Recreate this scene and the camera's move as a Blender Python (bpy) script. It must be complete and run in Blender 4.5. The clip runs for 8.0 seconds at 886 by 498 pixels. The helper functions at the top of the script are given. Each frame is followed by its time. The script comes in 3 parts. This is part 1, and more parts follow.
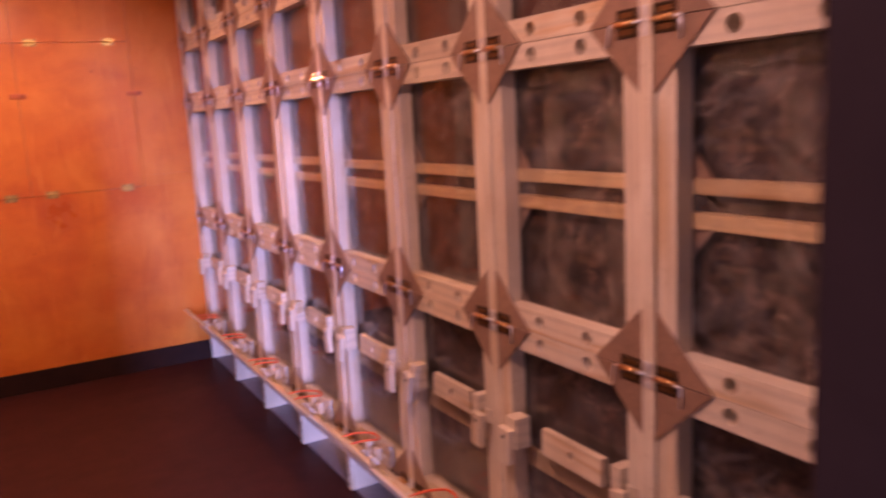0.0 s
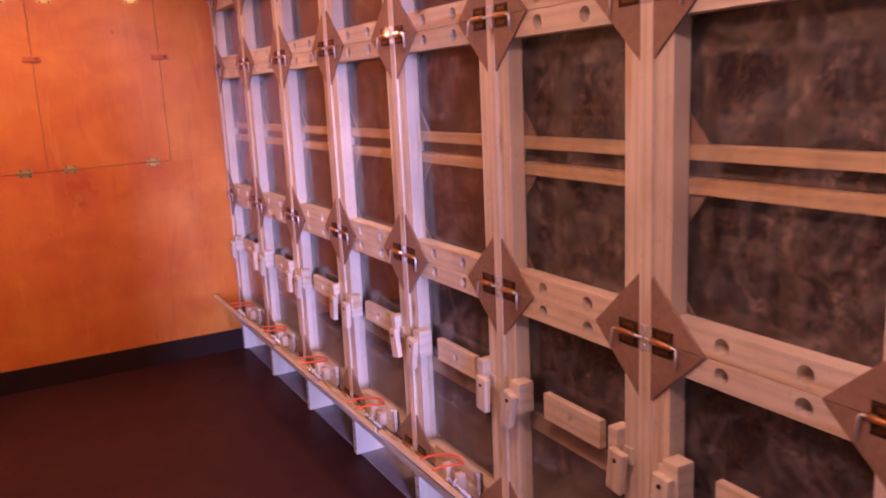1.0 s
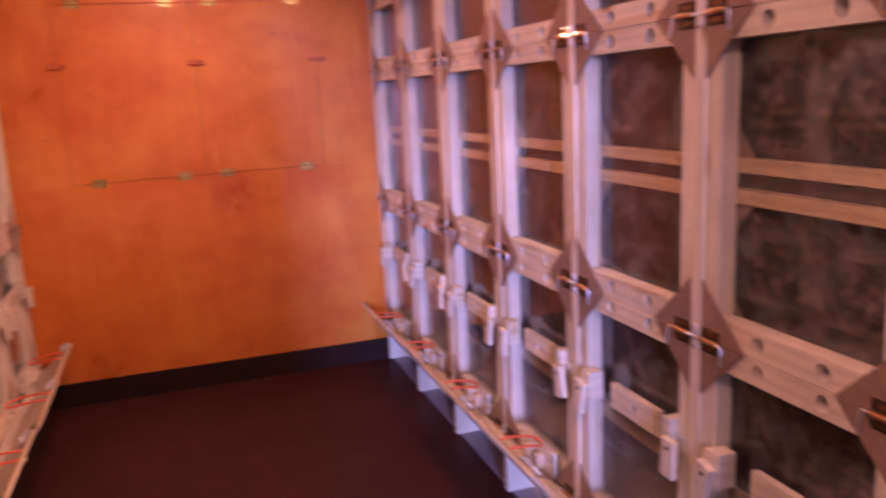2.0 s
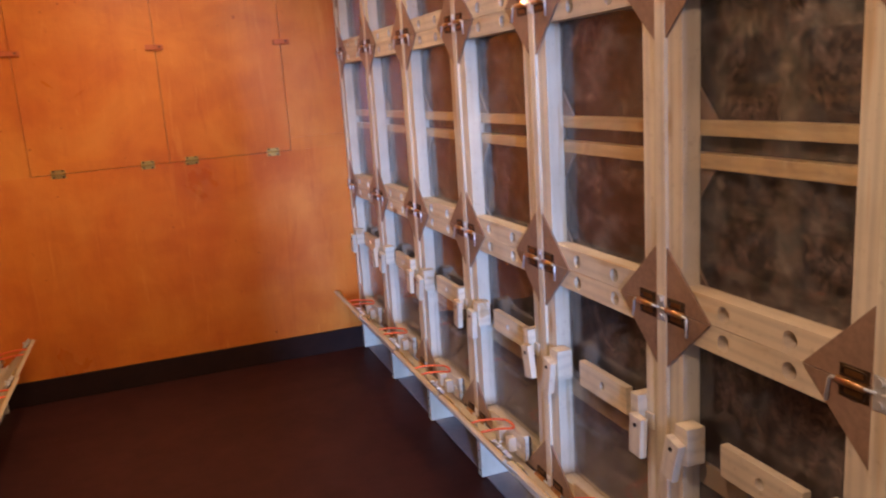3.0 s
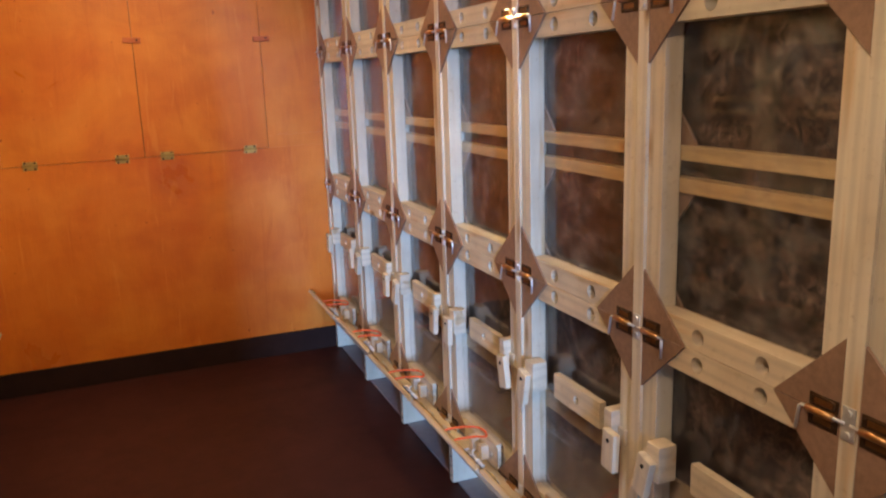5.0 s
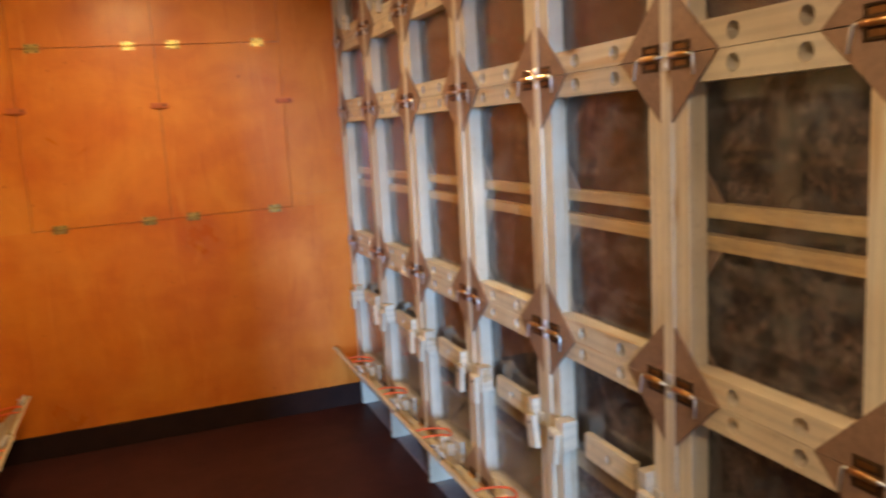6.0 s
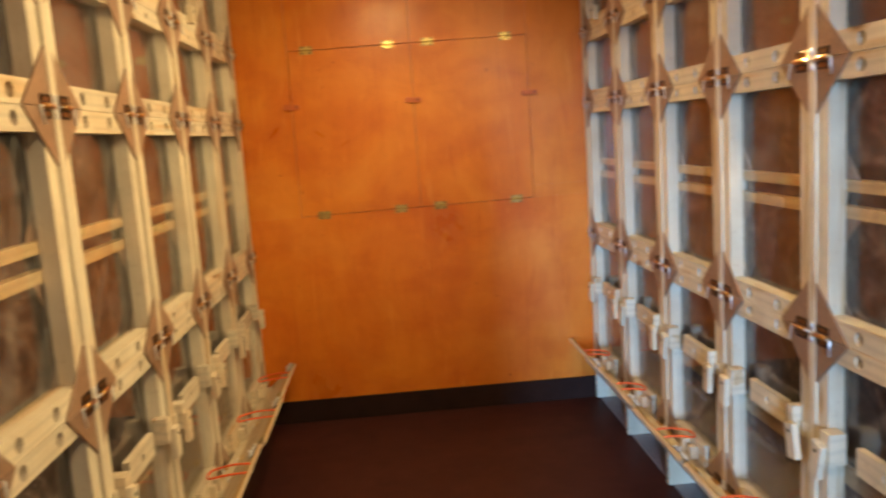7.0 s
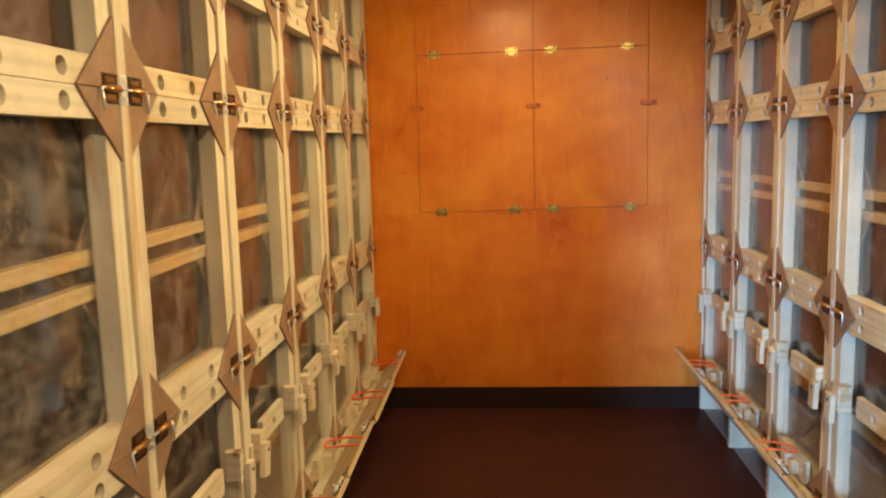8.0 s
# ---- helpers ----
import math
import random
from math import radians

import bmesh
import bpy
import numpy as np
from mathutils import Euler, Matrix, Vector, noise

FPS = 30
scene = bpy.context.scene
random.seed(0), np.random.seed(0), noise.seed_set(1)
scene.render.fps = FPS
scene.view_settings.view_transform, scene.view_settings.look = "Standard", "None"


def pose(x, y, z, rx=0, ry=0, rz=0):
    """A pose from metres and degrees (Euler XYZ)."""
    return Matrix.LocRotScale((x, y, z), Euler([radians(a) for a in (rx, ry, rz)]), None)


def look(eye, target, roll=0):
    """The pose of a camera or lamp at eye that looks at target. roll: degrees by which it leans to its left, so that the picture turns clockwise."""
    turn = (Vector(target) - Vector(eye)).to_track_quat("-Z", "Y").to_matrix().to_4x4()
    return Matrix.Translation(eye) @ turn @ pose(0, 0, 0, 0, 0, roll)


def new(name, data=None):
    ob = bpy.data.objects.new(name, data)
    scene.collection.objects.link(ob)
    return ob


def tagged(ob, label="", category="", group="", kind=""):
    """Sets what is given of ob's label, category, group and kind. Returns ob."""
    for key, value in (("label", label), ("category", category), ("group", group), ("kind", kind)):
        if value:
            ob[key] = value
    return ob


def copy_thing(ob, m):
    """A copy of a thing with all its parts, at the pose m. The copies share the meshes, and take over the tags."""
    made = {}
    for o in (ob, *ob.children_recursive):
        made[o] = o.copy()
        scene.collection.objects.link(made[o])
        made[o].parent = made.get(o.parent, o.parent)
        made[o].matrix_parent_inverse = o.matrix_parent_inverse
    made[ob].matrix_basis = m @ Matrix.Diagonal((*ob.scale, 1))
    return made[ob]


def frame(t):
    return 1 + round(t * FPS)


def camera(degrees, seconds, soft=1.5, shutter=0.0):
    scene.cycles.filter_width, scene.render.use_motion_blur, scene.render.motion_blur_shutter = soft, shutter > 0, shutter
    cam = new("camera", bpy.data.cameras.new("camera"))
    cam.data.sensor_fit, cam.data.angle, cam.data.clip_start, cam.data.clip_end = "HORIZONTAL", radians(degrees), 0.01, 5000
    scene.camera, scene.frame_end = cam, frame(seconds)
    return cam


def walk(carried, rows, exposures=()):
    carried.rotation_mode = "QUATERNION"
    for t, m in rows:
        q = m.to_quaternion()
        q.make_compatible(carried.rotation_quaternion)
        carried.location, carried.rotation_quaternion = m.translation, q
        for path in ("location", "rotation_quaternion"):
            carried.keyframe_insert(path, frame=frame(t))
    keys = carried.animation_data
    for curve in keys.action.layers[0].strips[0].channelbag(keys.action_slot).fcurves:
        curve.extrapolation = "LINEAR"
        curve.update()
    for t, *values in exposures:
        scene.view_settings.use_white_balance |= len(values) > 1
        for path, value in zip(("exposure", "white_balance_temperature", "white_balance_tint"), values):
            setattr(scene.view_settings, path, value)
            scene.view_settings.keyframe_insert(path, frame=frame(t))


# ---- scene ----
cam = camera(59.2, 8.0, soft=2.0, shutter=0.5)
PATH = [
    (0, (-0.035, -0.093, 1.556), (0.941, 1.62, 1.22), -3.0),
    (0.5, (-0.012, 0.189, 1.538), (0.79, 1.982, 1.161), -3.6),
    (1, (-0.044, 0.448, 1.539), (0.906, 2.163, 1.14), -2.7),
    (1.5, (-0.053, 0.626, 1.567), (0.921, 2.321, 1.145), -3.2),
    (2, (0.005, 0.75, 1.576), (0.629, 2.609, 1.185), -2.7),
    (2.2, (0.023, 0.763, 1.557), (0.554, 2.653, 1.177), -2.4),
    (3.3, (0.093, 0.802, 1.52), (0.79, 2.627, 1.093), -3.9),
    (3.5, (0.089, 0.807, 1.52), (0.789, 2.63, 1.088), -3.5),
    (4, (0.072, 0.809, 1.503), (0.764, 2.631, 1.055), -2.3),
    (4.5, (0.078, 0.807, 1.511), (0.766, 2.63, 1.058), -1.4),
    (4.7, (0.07, 0.798, 1.54), (0.77, 2.615, 1.084), -1.6),
    (5.8, (0.069, 0.798, 1.592), (0.827, 2.622, 1.28), -2.4),
    (6, (0.058, 0.804, 1.597), (0.746, 2.656, 1.291), -3.3),
    (6.5, (0.027, 0.813, 1.594), (0.452, 2.746, 1.303), -3.7),
    (7, (-0.003, 0.807, 1.588), (0.119, 2.783, 1.302), -3.9),
    (7.5, (-0.02, 0.727, 1.591), (-0.096, 2.706, 1.308), -2.2),
    (8, (-0.034, 0.64, 1.597), (-0.184, 2.616, 1.328), -1.5),
]
# exposure and white balance along the walk: a magenta cast at first, neutral later
walk(cam, [(t, look(eye, target, roll)) for t, eye, target, roll in PATH],
     exposures=[(0.0, -0.1, 7250, 99), (1.2, -0.12, 6950, 101), (2.2, -0.24, 6450, 100), (3.2, -0.2, 6250, 28),
                (4.7, -0.2, 6250, 24), (5.8, -0.14, 6550, 18), (8.0, -0.1, 6850, 10)])

# ---- light ----
world = bpy.data.worlds.new("sky")
world.use_nodes = True
scene.world = world
sky = world.node_tree.nodes.new("ShaderNodeTexSky")
sky.sky_type, sky.sun_disc = "NISHITA", False
sky.sun_elevation, sky.sun_rotation = radians(40), radians(60)
world.node_tree.links.new(sky.outputs[0], world.node_tree.nodes["Background"].inputs[0])
world.node_tree.nodes["Background"].inputs[1].default_value = 0.13


def area_lamp(name, eye, target, sx, sy, watts, colour):
    data = bpy.data.lights.new(name, "AREA")
    data.shape, data.size, data.size_y, data.energy, data.color = "RECTANGLE", sx, sy, watts, colour
    ob = new(name, data)
    ob.matrix_world = look(eye, target)
    return ob


# open sky outside the doorway; an added warm fill strip over the eastern hatches, turned to the aisle; two small
# ceiling lamps
area_lamp("doorway_daylight", (-2.70, -12.0, 3.0), (0.15, 0.3, 1.0), 1.1, 3.4, 3250, (0.29, 0.55, 1.0))
area_lamp("added_strip_fill", (0.97, 2.80, 2.385), (-0.55, 2.80, 2.10), 0.05, 4.1, 215, (1.0, 0.80, 0.43))
# unseen lamps: one near the doorway, one added to lift the end wall's top
area_lamp("unseen_ceiling_light", (0.0, 1.05, 2.442), (0.0, 1.05, 0.0), 0.22, 0.22, 20, (1.0, 0.83, 0.58))
area_lamp("unseen_ceiling_light", (0.05, 4.05, 2.442), (0.05, 4.05, 0.0), 0.22, 0.22, 16, (1.0, 0.80, 0.42))


# ---- materials ----
def material(name):
    m = bpy.data.materials.new(name)
    m.use_nodes = True
    nt = m.node_tree
    return m, nt, nt.nodes["Principled BSDF"], nt.links


def ramp(nt, source, stops):
    r = nt.nodes.new("ShaderNodeValToRGB")
    while len(r.color_ramp.elements) < len(stops):
        r.color_ramp.elements.new(0.5)
    for e, (p, c) in zip(r.color_ramp.elements, stops):
        e.position, e.color = p, (*c, 1)
    nt.links.new(source, r.inputs[0])
    return r.outputs[0]


def coords(nt, scale, spread=7.0, rot=(0, 0, 0)):
    tc, oi = nt.nodes.new("ShaderNodeTexCoord"), nt.nodes.new("ShaderNodeObjectInfo")
    mul, add = nt.nodes.new("ShaderNodeVectorMath"), nt.nodes.new("ShaderNodeVectorMath")
    mp = nt.nodes.new("ShaderNodeMapping")
    mul.operation = "MULTIPLY"
    mul.inputs[1].default_value = (spread, spread * 1.7, spread * 0.6)
    nt.links.new(oi.outputs["Random"], mul.inputs[0])
    nt.links.new(tc.outputs["Object"], add.inputs[0])
    nt.links.new(mul.outputs[0], add.inputs[1])
    nt.links.new(add.outputs[0], mp.inputs[0])
    mp.inputs["Scale"].default_value, mp.inputs["Rotation"].default_value = scale, rot
    return mp.outputs[0]


def noise_tex(nt, vec, scale, detail=5.0, rough=0.55, distort=0.0):
    n = nt.nodes.new("ShaderNodeTexNoise")
    n.inputs["Scale"].default_value, n.inputs["Detail"].default_value = scale, detail
    n.inputs["Roughness"].default_value, n.inputs["Distortion"].default_value = rough, distort
    nt.links.new(vec, n.inputs["Vector"])
    return n.outputs[0]


def mixed(nt, fac, a, b, mode="MIX"):
    m = nt.nodes.new("ShaderNodeMix")
    m.data_type, m.blend_type = "RGBA", mode
    for sock, v in ((m.inputs[0], fac), (m.inputs[6], a), (m.inputs[7], b)):
        if isinstance(v, bpy.types.NodeSocket):
            nt.links.new(v, sock)
        elif isinstance(v, (int, float)):
            sock.default_value = v
        else:
            sock.default_value = (*v, 1)
    return m.outputs[2]


def bump(nt, height, strength, distance, bsdf):
    b = nt.nodes.new("ShaderNodeBump")
    b.inputs["Strength"].default_value, b.inputs["Distance"].default_value = strength, distance
    nt.links.new(height, b.inputs["Height"])
    nt.links.new(b.outputs[0], bsdf.inputs["Normal"])


def wood(name, along, dark, pale, rough=0.5, knots=True):
    """Softwood with the grain along one axis of the piece."""
    m, nt, p, ln = material(name)
    s = {"x": (0.6, 9, 9), "y": (9, 0.6, 9), "z": (9, 9, 0.6)}[along]
    v = coords(nt, s)
    grain = noise_tex(nt, v, 6.0, 6.0, 0.6, 0.6)
    wave = nt.nodes.new("ShaderNodeTexWave")
    wave.bands_direction = {"x": "Y", "y": "Z", "z": "Y"}[along]
    wave.inputs["Scale"].default_value, wave.inputs["Distortion"].default_value = 1.2, 5.0
    wave.inputs["Detail"].default_value, wave.inputs["Detail Scale"].default_value = 3.0, 0.7
    ln.new(v, wave.inputs["Vector"])
    c1 = ramp(nt, grain, [(0.25, dark), (0.7, pale)])
    c2 = ramp(nt, wave.outputs[1], [(0.0, tuple(x * 0.70 for x in pale)), (0.6, pale)])
    c = mixed(nt, 0.38, c1, c2)
    oi = nt.nodes.new("ShaderNodeObjectInfo")
    tone = ramp(nt, oi.outputs["Random"], [(0.0, (0.90, 0.87, 0.84)), (0.5, (1.0, 1.0, 0.98)), (1.0, (1.0, 0.94, 0.86))])
    c = mixed(nt, 1.0, c, tone, "MULTIPLY")
    blotch = noise_tex(nt, coords(nt, (3, 3, 3)), 2.0, 3.0)
    c = mixed(nt, 1.0, c, ramp(nt, blotch, [(0.3, (0.86, 0.82, 0.78)), (0.62, (1, 1, 1))]), "MULTIPLY")
    s2 = {"x": (1.1, 12, 12), "y": (12, 1.1, 12), "z": (12, 12, 1.1)}[along]
    resin = noise_tex(nt, coords(nt, s2, 13.0), 1.5, 3.0, 0.5, 0.4)
    c = mixed(nt, 1.0, c, ramp(nt, resin, [(0.60, (1, 1, 1)), (0.68, (0.90, 0.76, 0.60)), (0.76, (0.80, 0.60, 0.42))]), "MULTIPLY")
    if knots:
        vor = nt.nodes.new("ShaderNodeTexVoronoi")
        vor.inputs["Scale"].default_value = 1.0
        s3 = {"x": (2.2, 7, 7), "y": (7, 2.2, 7), "z": (7, 7, 2.2)}[along]
        ln.new(coords(nt, s3, 17.0), vor.inputs["Vector"])
        c = mixed(nt, 1.0, c, ramp(nt, vor.outputs["Distance"], [(0.035, (0.34, 0.20, 0.12)), (0.065, (0.74, 0.58, 0.42)), (0.12, (1, 1, 1))]), "MULTIPLY")
    wear = noise_tex(nt, coords(nt, (1, 1, 1), 5.0), 55.0, 4.0, 0.7)
    c = mixed(nt, 1.0, c, ramp(nt, wear, [(0.28, (0.84, 0.80, 0.76)), (0.42, (1, 1, 1))]), "MULTIPLY")
    ln.new(c, p.inputs["Base Color"])
    p.inputs["Roughness"].default_value = rough
    bump(nt, grain, 0.25, 0.002, p)
    return m


def plain(name, colour, rough=0.5, metal=0.0, vary=0.25, scale=40.0, relief=0.15):
    m, nt, p, ln = material(name)
    n = noise_tex(nt, coords(nt, (1, 1, 1)), scale, 5.0, 0.6)
    n2 = noise_tex(nt, coords(nt, (1, 1, 1)), scale * 0.12, 3.0, 0.6)
    lo = tuple(c * (1 - vary) for c in colour)
    hi = tuple(min(1.0, c * (1 + vary)) for c in colour)
    c = mixed(nt, 0.5, ramp(nt, n, [(0.3, lo), (0.7, hi)]), ramp(nt, n2, [(0.3, lo), (0.7, hi)]))
    ln.new(c, p.inputs["Base Color"])
    p.inputs["Roughness"].default_value, p.inputs["Metallic"].default_value = rough, metal
    if relief:
        bump(nt, n, relief, 0.001, p)
    return m


PINE_V = wood("pine_upright", "z", (0.71, 0.605, 0.43), (0.80, 0.71, 0.535))
PINE_H = wood("pine_level", "y", (0.71, 0.605, 0.43), (0.80, 0.71, 0.535))
# aged pine, darkened further to hold the shade the flaps lie in
SHADED_FLAP_PINE = wood("shaded_flap_pine", "y", (0.56, 0.44, 0.30), (0.68, 0.56, 0.40))
BAR = wood("bar_pine", "y", (0.52, 0.35, 0.15), (0.68, 0.49, 0.25))
GUSSET = plain("brown_hardboard", (0.300, 0.175, 0.105), 0.42, 0.0, 0.30, 70.0)
COPPER = plain("bronzed_steel", (0.24, 0.115, 0.042), 0.42, 0.9, 0.3, 90.0, 0.05)
BARREL = plain("polished_bronze", (0.62, 0.34, 0.13), 0.30, 1.0, 0.25, 90.0, 0.05)
BRONZE_DARK = plain("dark_bronze", (0.085, 0.045, 0.022), 0.42, 0.8, 0.3, 90.0, 0.05)
SCREW_DARK = plain("dark_screw", (0.03, 0.022, 0.018), 0.45, 0.6, 0.2, 90.0, 0.0)
STEEL = plain("bright_zinc", (0.78, 0.78, 0.76), 0.42, 0.75, 0.15, 90.0, 0.03)
BRASS = plain("brass", (0.66, 0.48, 0.17), 0.32, 1.0, 0.3, 120.0, 0.3)
CORD = plain("orange_cord", (0.85, 0.13, 0.03), 0.5, 0.0, 0.12, 120.0, 0.1)
FLOOR = plain("dark_brown_floor", (0.050, 0.016, 0.013), 0.5, 0.0, 0.35, 9.0, 0.05)
SKIRT = plain("dark_skirting", (0.030, 0.015, 0.012), 0.55, 0.0, 0.25, 12.0, 0.05)
DARK_JAMB = plain("dark_brown_paint", (0.030, 0.016, 0.012), 0.6, 0.0, 0.2, 10.0, 0.05)
KICK = plain("grey_board", (0.33, 0.30, 0.29), 0.55, 0.0, 0.15, 30.0)
# the darkness of the recess behind the panes is put into this brown
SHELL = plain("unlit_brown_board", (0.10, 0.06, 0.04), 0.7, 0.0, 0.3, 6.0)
CEIL = plain("varnished_ceiling_ply", (0.68, 0.50, 0.32), 0.5, 0.0, 0.15, 5.0)
EARTH = plain("gravel_ground", (0.20, 0.18, 0.15), 0.9, 0.0, 0.3, 30.0)


def stained_ply(name="orange_stained_plywood", tone=(1, 1, 1), rust=0.36):
    m, nt, p, ln = material(name)
    v = coords(nt, (1, 1, 1), 0.0)
    cloud = noise_tex(nt, v, 1.7, 6.0, 0.62, 1.0)
    streak = noise_tex(nt, coords(nt, (3.2, 3.2, 0.7), 0.0), 1.6, 4.0, 0.55, 0.8)
    fine = noise_tex(nt, coords(nt, (60, 60, 4), 0.0), 3.0, 5.0, 0.6)
    c = ramp(nt, cloud, [(0.28, (0.58, 0.118, 0.008)), (0.5, (0.77, 0.226, 0.018)), (0.70, (0.86, 0.315, 0.042))])
    c = mixed(nt, 0.35, c, ramp(nt, streak, [(0.3, (0.62, 0.15, 0.011)), (0.65, (0.80, 0.29, 0.038))]))
    c = mixed(nt, 1.0, c, ramp(nt, fine, [(0.3, (0.95, 0.93, 0.91)), (0.65, (1, 1, 1))]), "MULTIPLY")
    spots = noise_tex(nt, coords(nt, (1, 1, 1), 0.0), 2.3, 2.5, 0.5, 0.5)
    c = mixed(nt, 1.0, c, ramp(nt, spots, [(0.28, (0.88, 0.72, 0.62)), (0.50, (1, 1, 1))]), "MULTIPLY")
    runs = noise_tex(nt, coords(nt, (9, 9, 0.8), 0.0), 1.3, 4.0, 0.6, 1.2)
    c = mixed(nt, 1.0, c, ramp(nt, runs, [(0.28, (0.92, 0.82, 0.75)), (0.42, (1, 1, 1))]), "MULTIPLY")
    # soft rust-coloured patches where the stain was laid on twice, and pale drips
    coat = noise_tex(nt, coords(nt, (1, 1, 1.5), 0.0), 4.2, 3.0, 0.45, 0.3)
    c = mixed(nt, 1.0, c, ramp(nt, coat, [(rust - 0.10, (0.90, 0.78, 0.70)), (rust + 0.16, (1, 1, 1))]), "MULTIPLY")
    drip = noise_tex(nt, coords(nt, (14, 14, 1.6), 0.0), 1.4, 3.0, 0.5, 0.9)
    c = mixed(nt, ramp(nt, drip, [(0.64, (0, 0, 0)), (0.74, (0.30, 0.30, 0.30))]), c, (0.90, 0.40, 0.085))
    c = mixed(nt, 1.0, c, tone, "MULTIPLY")
    freckle = noise_tex(nt, coords(nt, (1, 1, 1), 0.0), 26.0, 2.0, 0.5, 0.2)
    c = mixed(nt, 1.0, c, ramp(nt, freckle, [(0.22, (0.62, 0.42, 0.34)), (0.28, (1, 1, 1))]), "MULTIPLY")
    ln.new(c, p.inputs["Base Color"])
    r = ramp(nt, cloud, [(0.3, (0.26,) * 3), (0.7, (0.40,) * 3)])
    ln.new(r, p.inputs["Roughness"])
    p.inputs["Specular IOR Level"].default_value = 0.5
    bump(nt, fine, 0.12, 0.001, p)
    return m


def comb_dark():
    m, nt, p, ln = material("dark_mottled_comb")
    v = coords(nt, (1, 1, 1), 9.0)
    a = noise_tex(nt, v, 5.0, 7.0, 0.62, 2.6)
    b = noise_tex(nt, v, 30.0, 6.0, 0.7, 1.6)
    c = ramp(nt, a, [(0.36, (0.020, 0.009, 0.005)), (0.52, (0.072, 0.038, 0.024)), (0.68, (0.185, 0.130, 0.095))])
    c = mixed(nt, 1.0, c, ramp(nt, b, [(0.40, (0.22, 0.20, 0.19)), (0.56, (1.0, 0.98, 0.95)), (0.68, (1.7, 1.65, 1.6))]), "MULTIPLY")
    ln.new(c, p.inputs["Base Color"])
    p.inputs["Roughness"].default_value = 0.65
    bump(nt, b, 0.6, 0.004, p)
    return m


def pane_glass(name="smeared_clear_sheet", thin=0.003, mid=0.014, thick=0.062, tone=(0.62, 0.58, 0.52, 1), specks=False):
    """Clear sheet with a thin film of wiped dust; the gloss follows Fresnel."""
    m, nt, p, ln = material(name)
    out = nt.nodes["Material Output"]
    nt.nodes.remove(p)
    clear, gloss, dust = (nt.nodes.new("ShaderNodeBsdf" + k) for k in ("Transparent", "Glossy", "Diffuse"))
    gloss.inputs["Roughness"].default_value = 0.03
    dust.inputs["Color"].default_value = tone
    smear = noise_tex(nt, coords(nt, (1, 1, 1.25), 11.0), 2.2, 3.6, 0.55, 3.0)
    if specks:
        fl = noise_tex(nt, coords(nt, (1, 30, 9), 15.0, (0.7, 0, 0)), 5.0, 3.0, 0.6, 1.5)
        fleck = ramp(nt, fl, [(0.66, (0, 0, 0)), (0.72, (0.5, 0.5, 0.5))])
    film = ramp(nt, smear, [(0.40, (thin,) * 3), (0.465, (mid,) * 3), (0.50, (thick,) * 3), (0.535, (mid,) * 3), (0.60, (thin,) * 3), (0.68, (thick,) * 3)])
    wipe = nt.nodes.new("ShaderNodeTexWave")
    wipe.wave_type, wipe.rings_direction = "RINGS", "X"
    wipe.inputs["Scale"].default_value, wipe.inputs["Distortion"].default_value = 1.5, 7.0
    wipe.inputs["Detail"].default_value, wipe.inputs["Detail Scale"].default_value = 1.5, 0.8
    ln.new(coords(nt, (1, 1, 1.4), 6.0), wipe.inputs["Vector"])
    patch = ramp(nt, noise_tex(nt, coords(nt, (1, 1, 1), 19.0), 3.0, 2.0), [(0.42, (0, 0, 0)), (0.62, (1, 1, 1))])
    arcs = ramp(nt, wipe.outputs[1], [(0.72, (0, 0, 0)), (0.86, (thick * 0.75,) * 3), (0.93, (thick * 0.35,) * 3), (1.0, (thick * 0.9,) * 3)])
    film = mixed(nt, 1.0, film, mixed(nt, 1.0, arcs, patch, "MULTIPLY"), "ADD")
    if specks:
        film = mixed(nt, 1.0, film, fleck, "ADD")
    m1, m2 = nt.nodes.new("ShaderNodeMixShader"), nt.nodes.new("ShaderNodeMixShader")
    lw, pw, fr = nt.nodes.new("ShaderNodeLayerWeight"), nt.nodes.new("ShaderNodeMath"), nt.nodes.new("ShaderNodeMath")
    lw.inputs[0].default_value = 0.5
    pw.operation, fr.operation = "POWER", "MULTIPLY_ADD"
    pw.inputs[1].default_value, fr.inputs[1].default_value, fr.inputs[2].default_value = 4.5, 0.85, 0.035
    ln.new(lw.outputs["Facing"], pw.inputs[0])
    ln.new(pw.outputs[0], fr.inputs[0])
    ln.new(film, m1.inputs[0])
    ln.new(clear.outputs[0], m1.inputs[1])
    ln.new(dust.outputs[0], m1.inputs[2])
    ln.new(fr.outputs[0], m2.inputs[0])
    ln.new(m1.outputs[0], m2.inputs[1])
    ln.new(gloss.outputs[0], m2.inputs[2])
    ln.new(m2.outputs[0], out.inputs[0])
    return m


for m, k in ((FLOOR, 0.09), (SKIRT, 0.06), (DARK_JAMB, 0.06)):
    m.node_tree.nodes["Principled BSDF"].inputs["Specular IOR Level"].default_value = k
# smooth red-brown for the slabs behind the two topmost hatch rows
COMB_RED = plain("red_brown_backing", (0.105, 0.042, 0.024), 0.6, 0.0, 0.35, 7.0, 0.1)
PLY_LOW = stained_ply("rust_stained_plywood", (1.0, 0.92, 0.84), 0.40)
PLY, COMB, GLASS = stained_ply(), comb_dark(), pane_glass()
SHEET = pane_glass("scratched_plastic_sheet", 0.008, 0.02, 0.06, (0.56, 0.48, 0.42, 1), True)


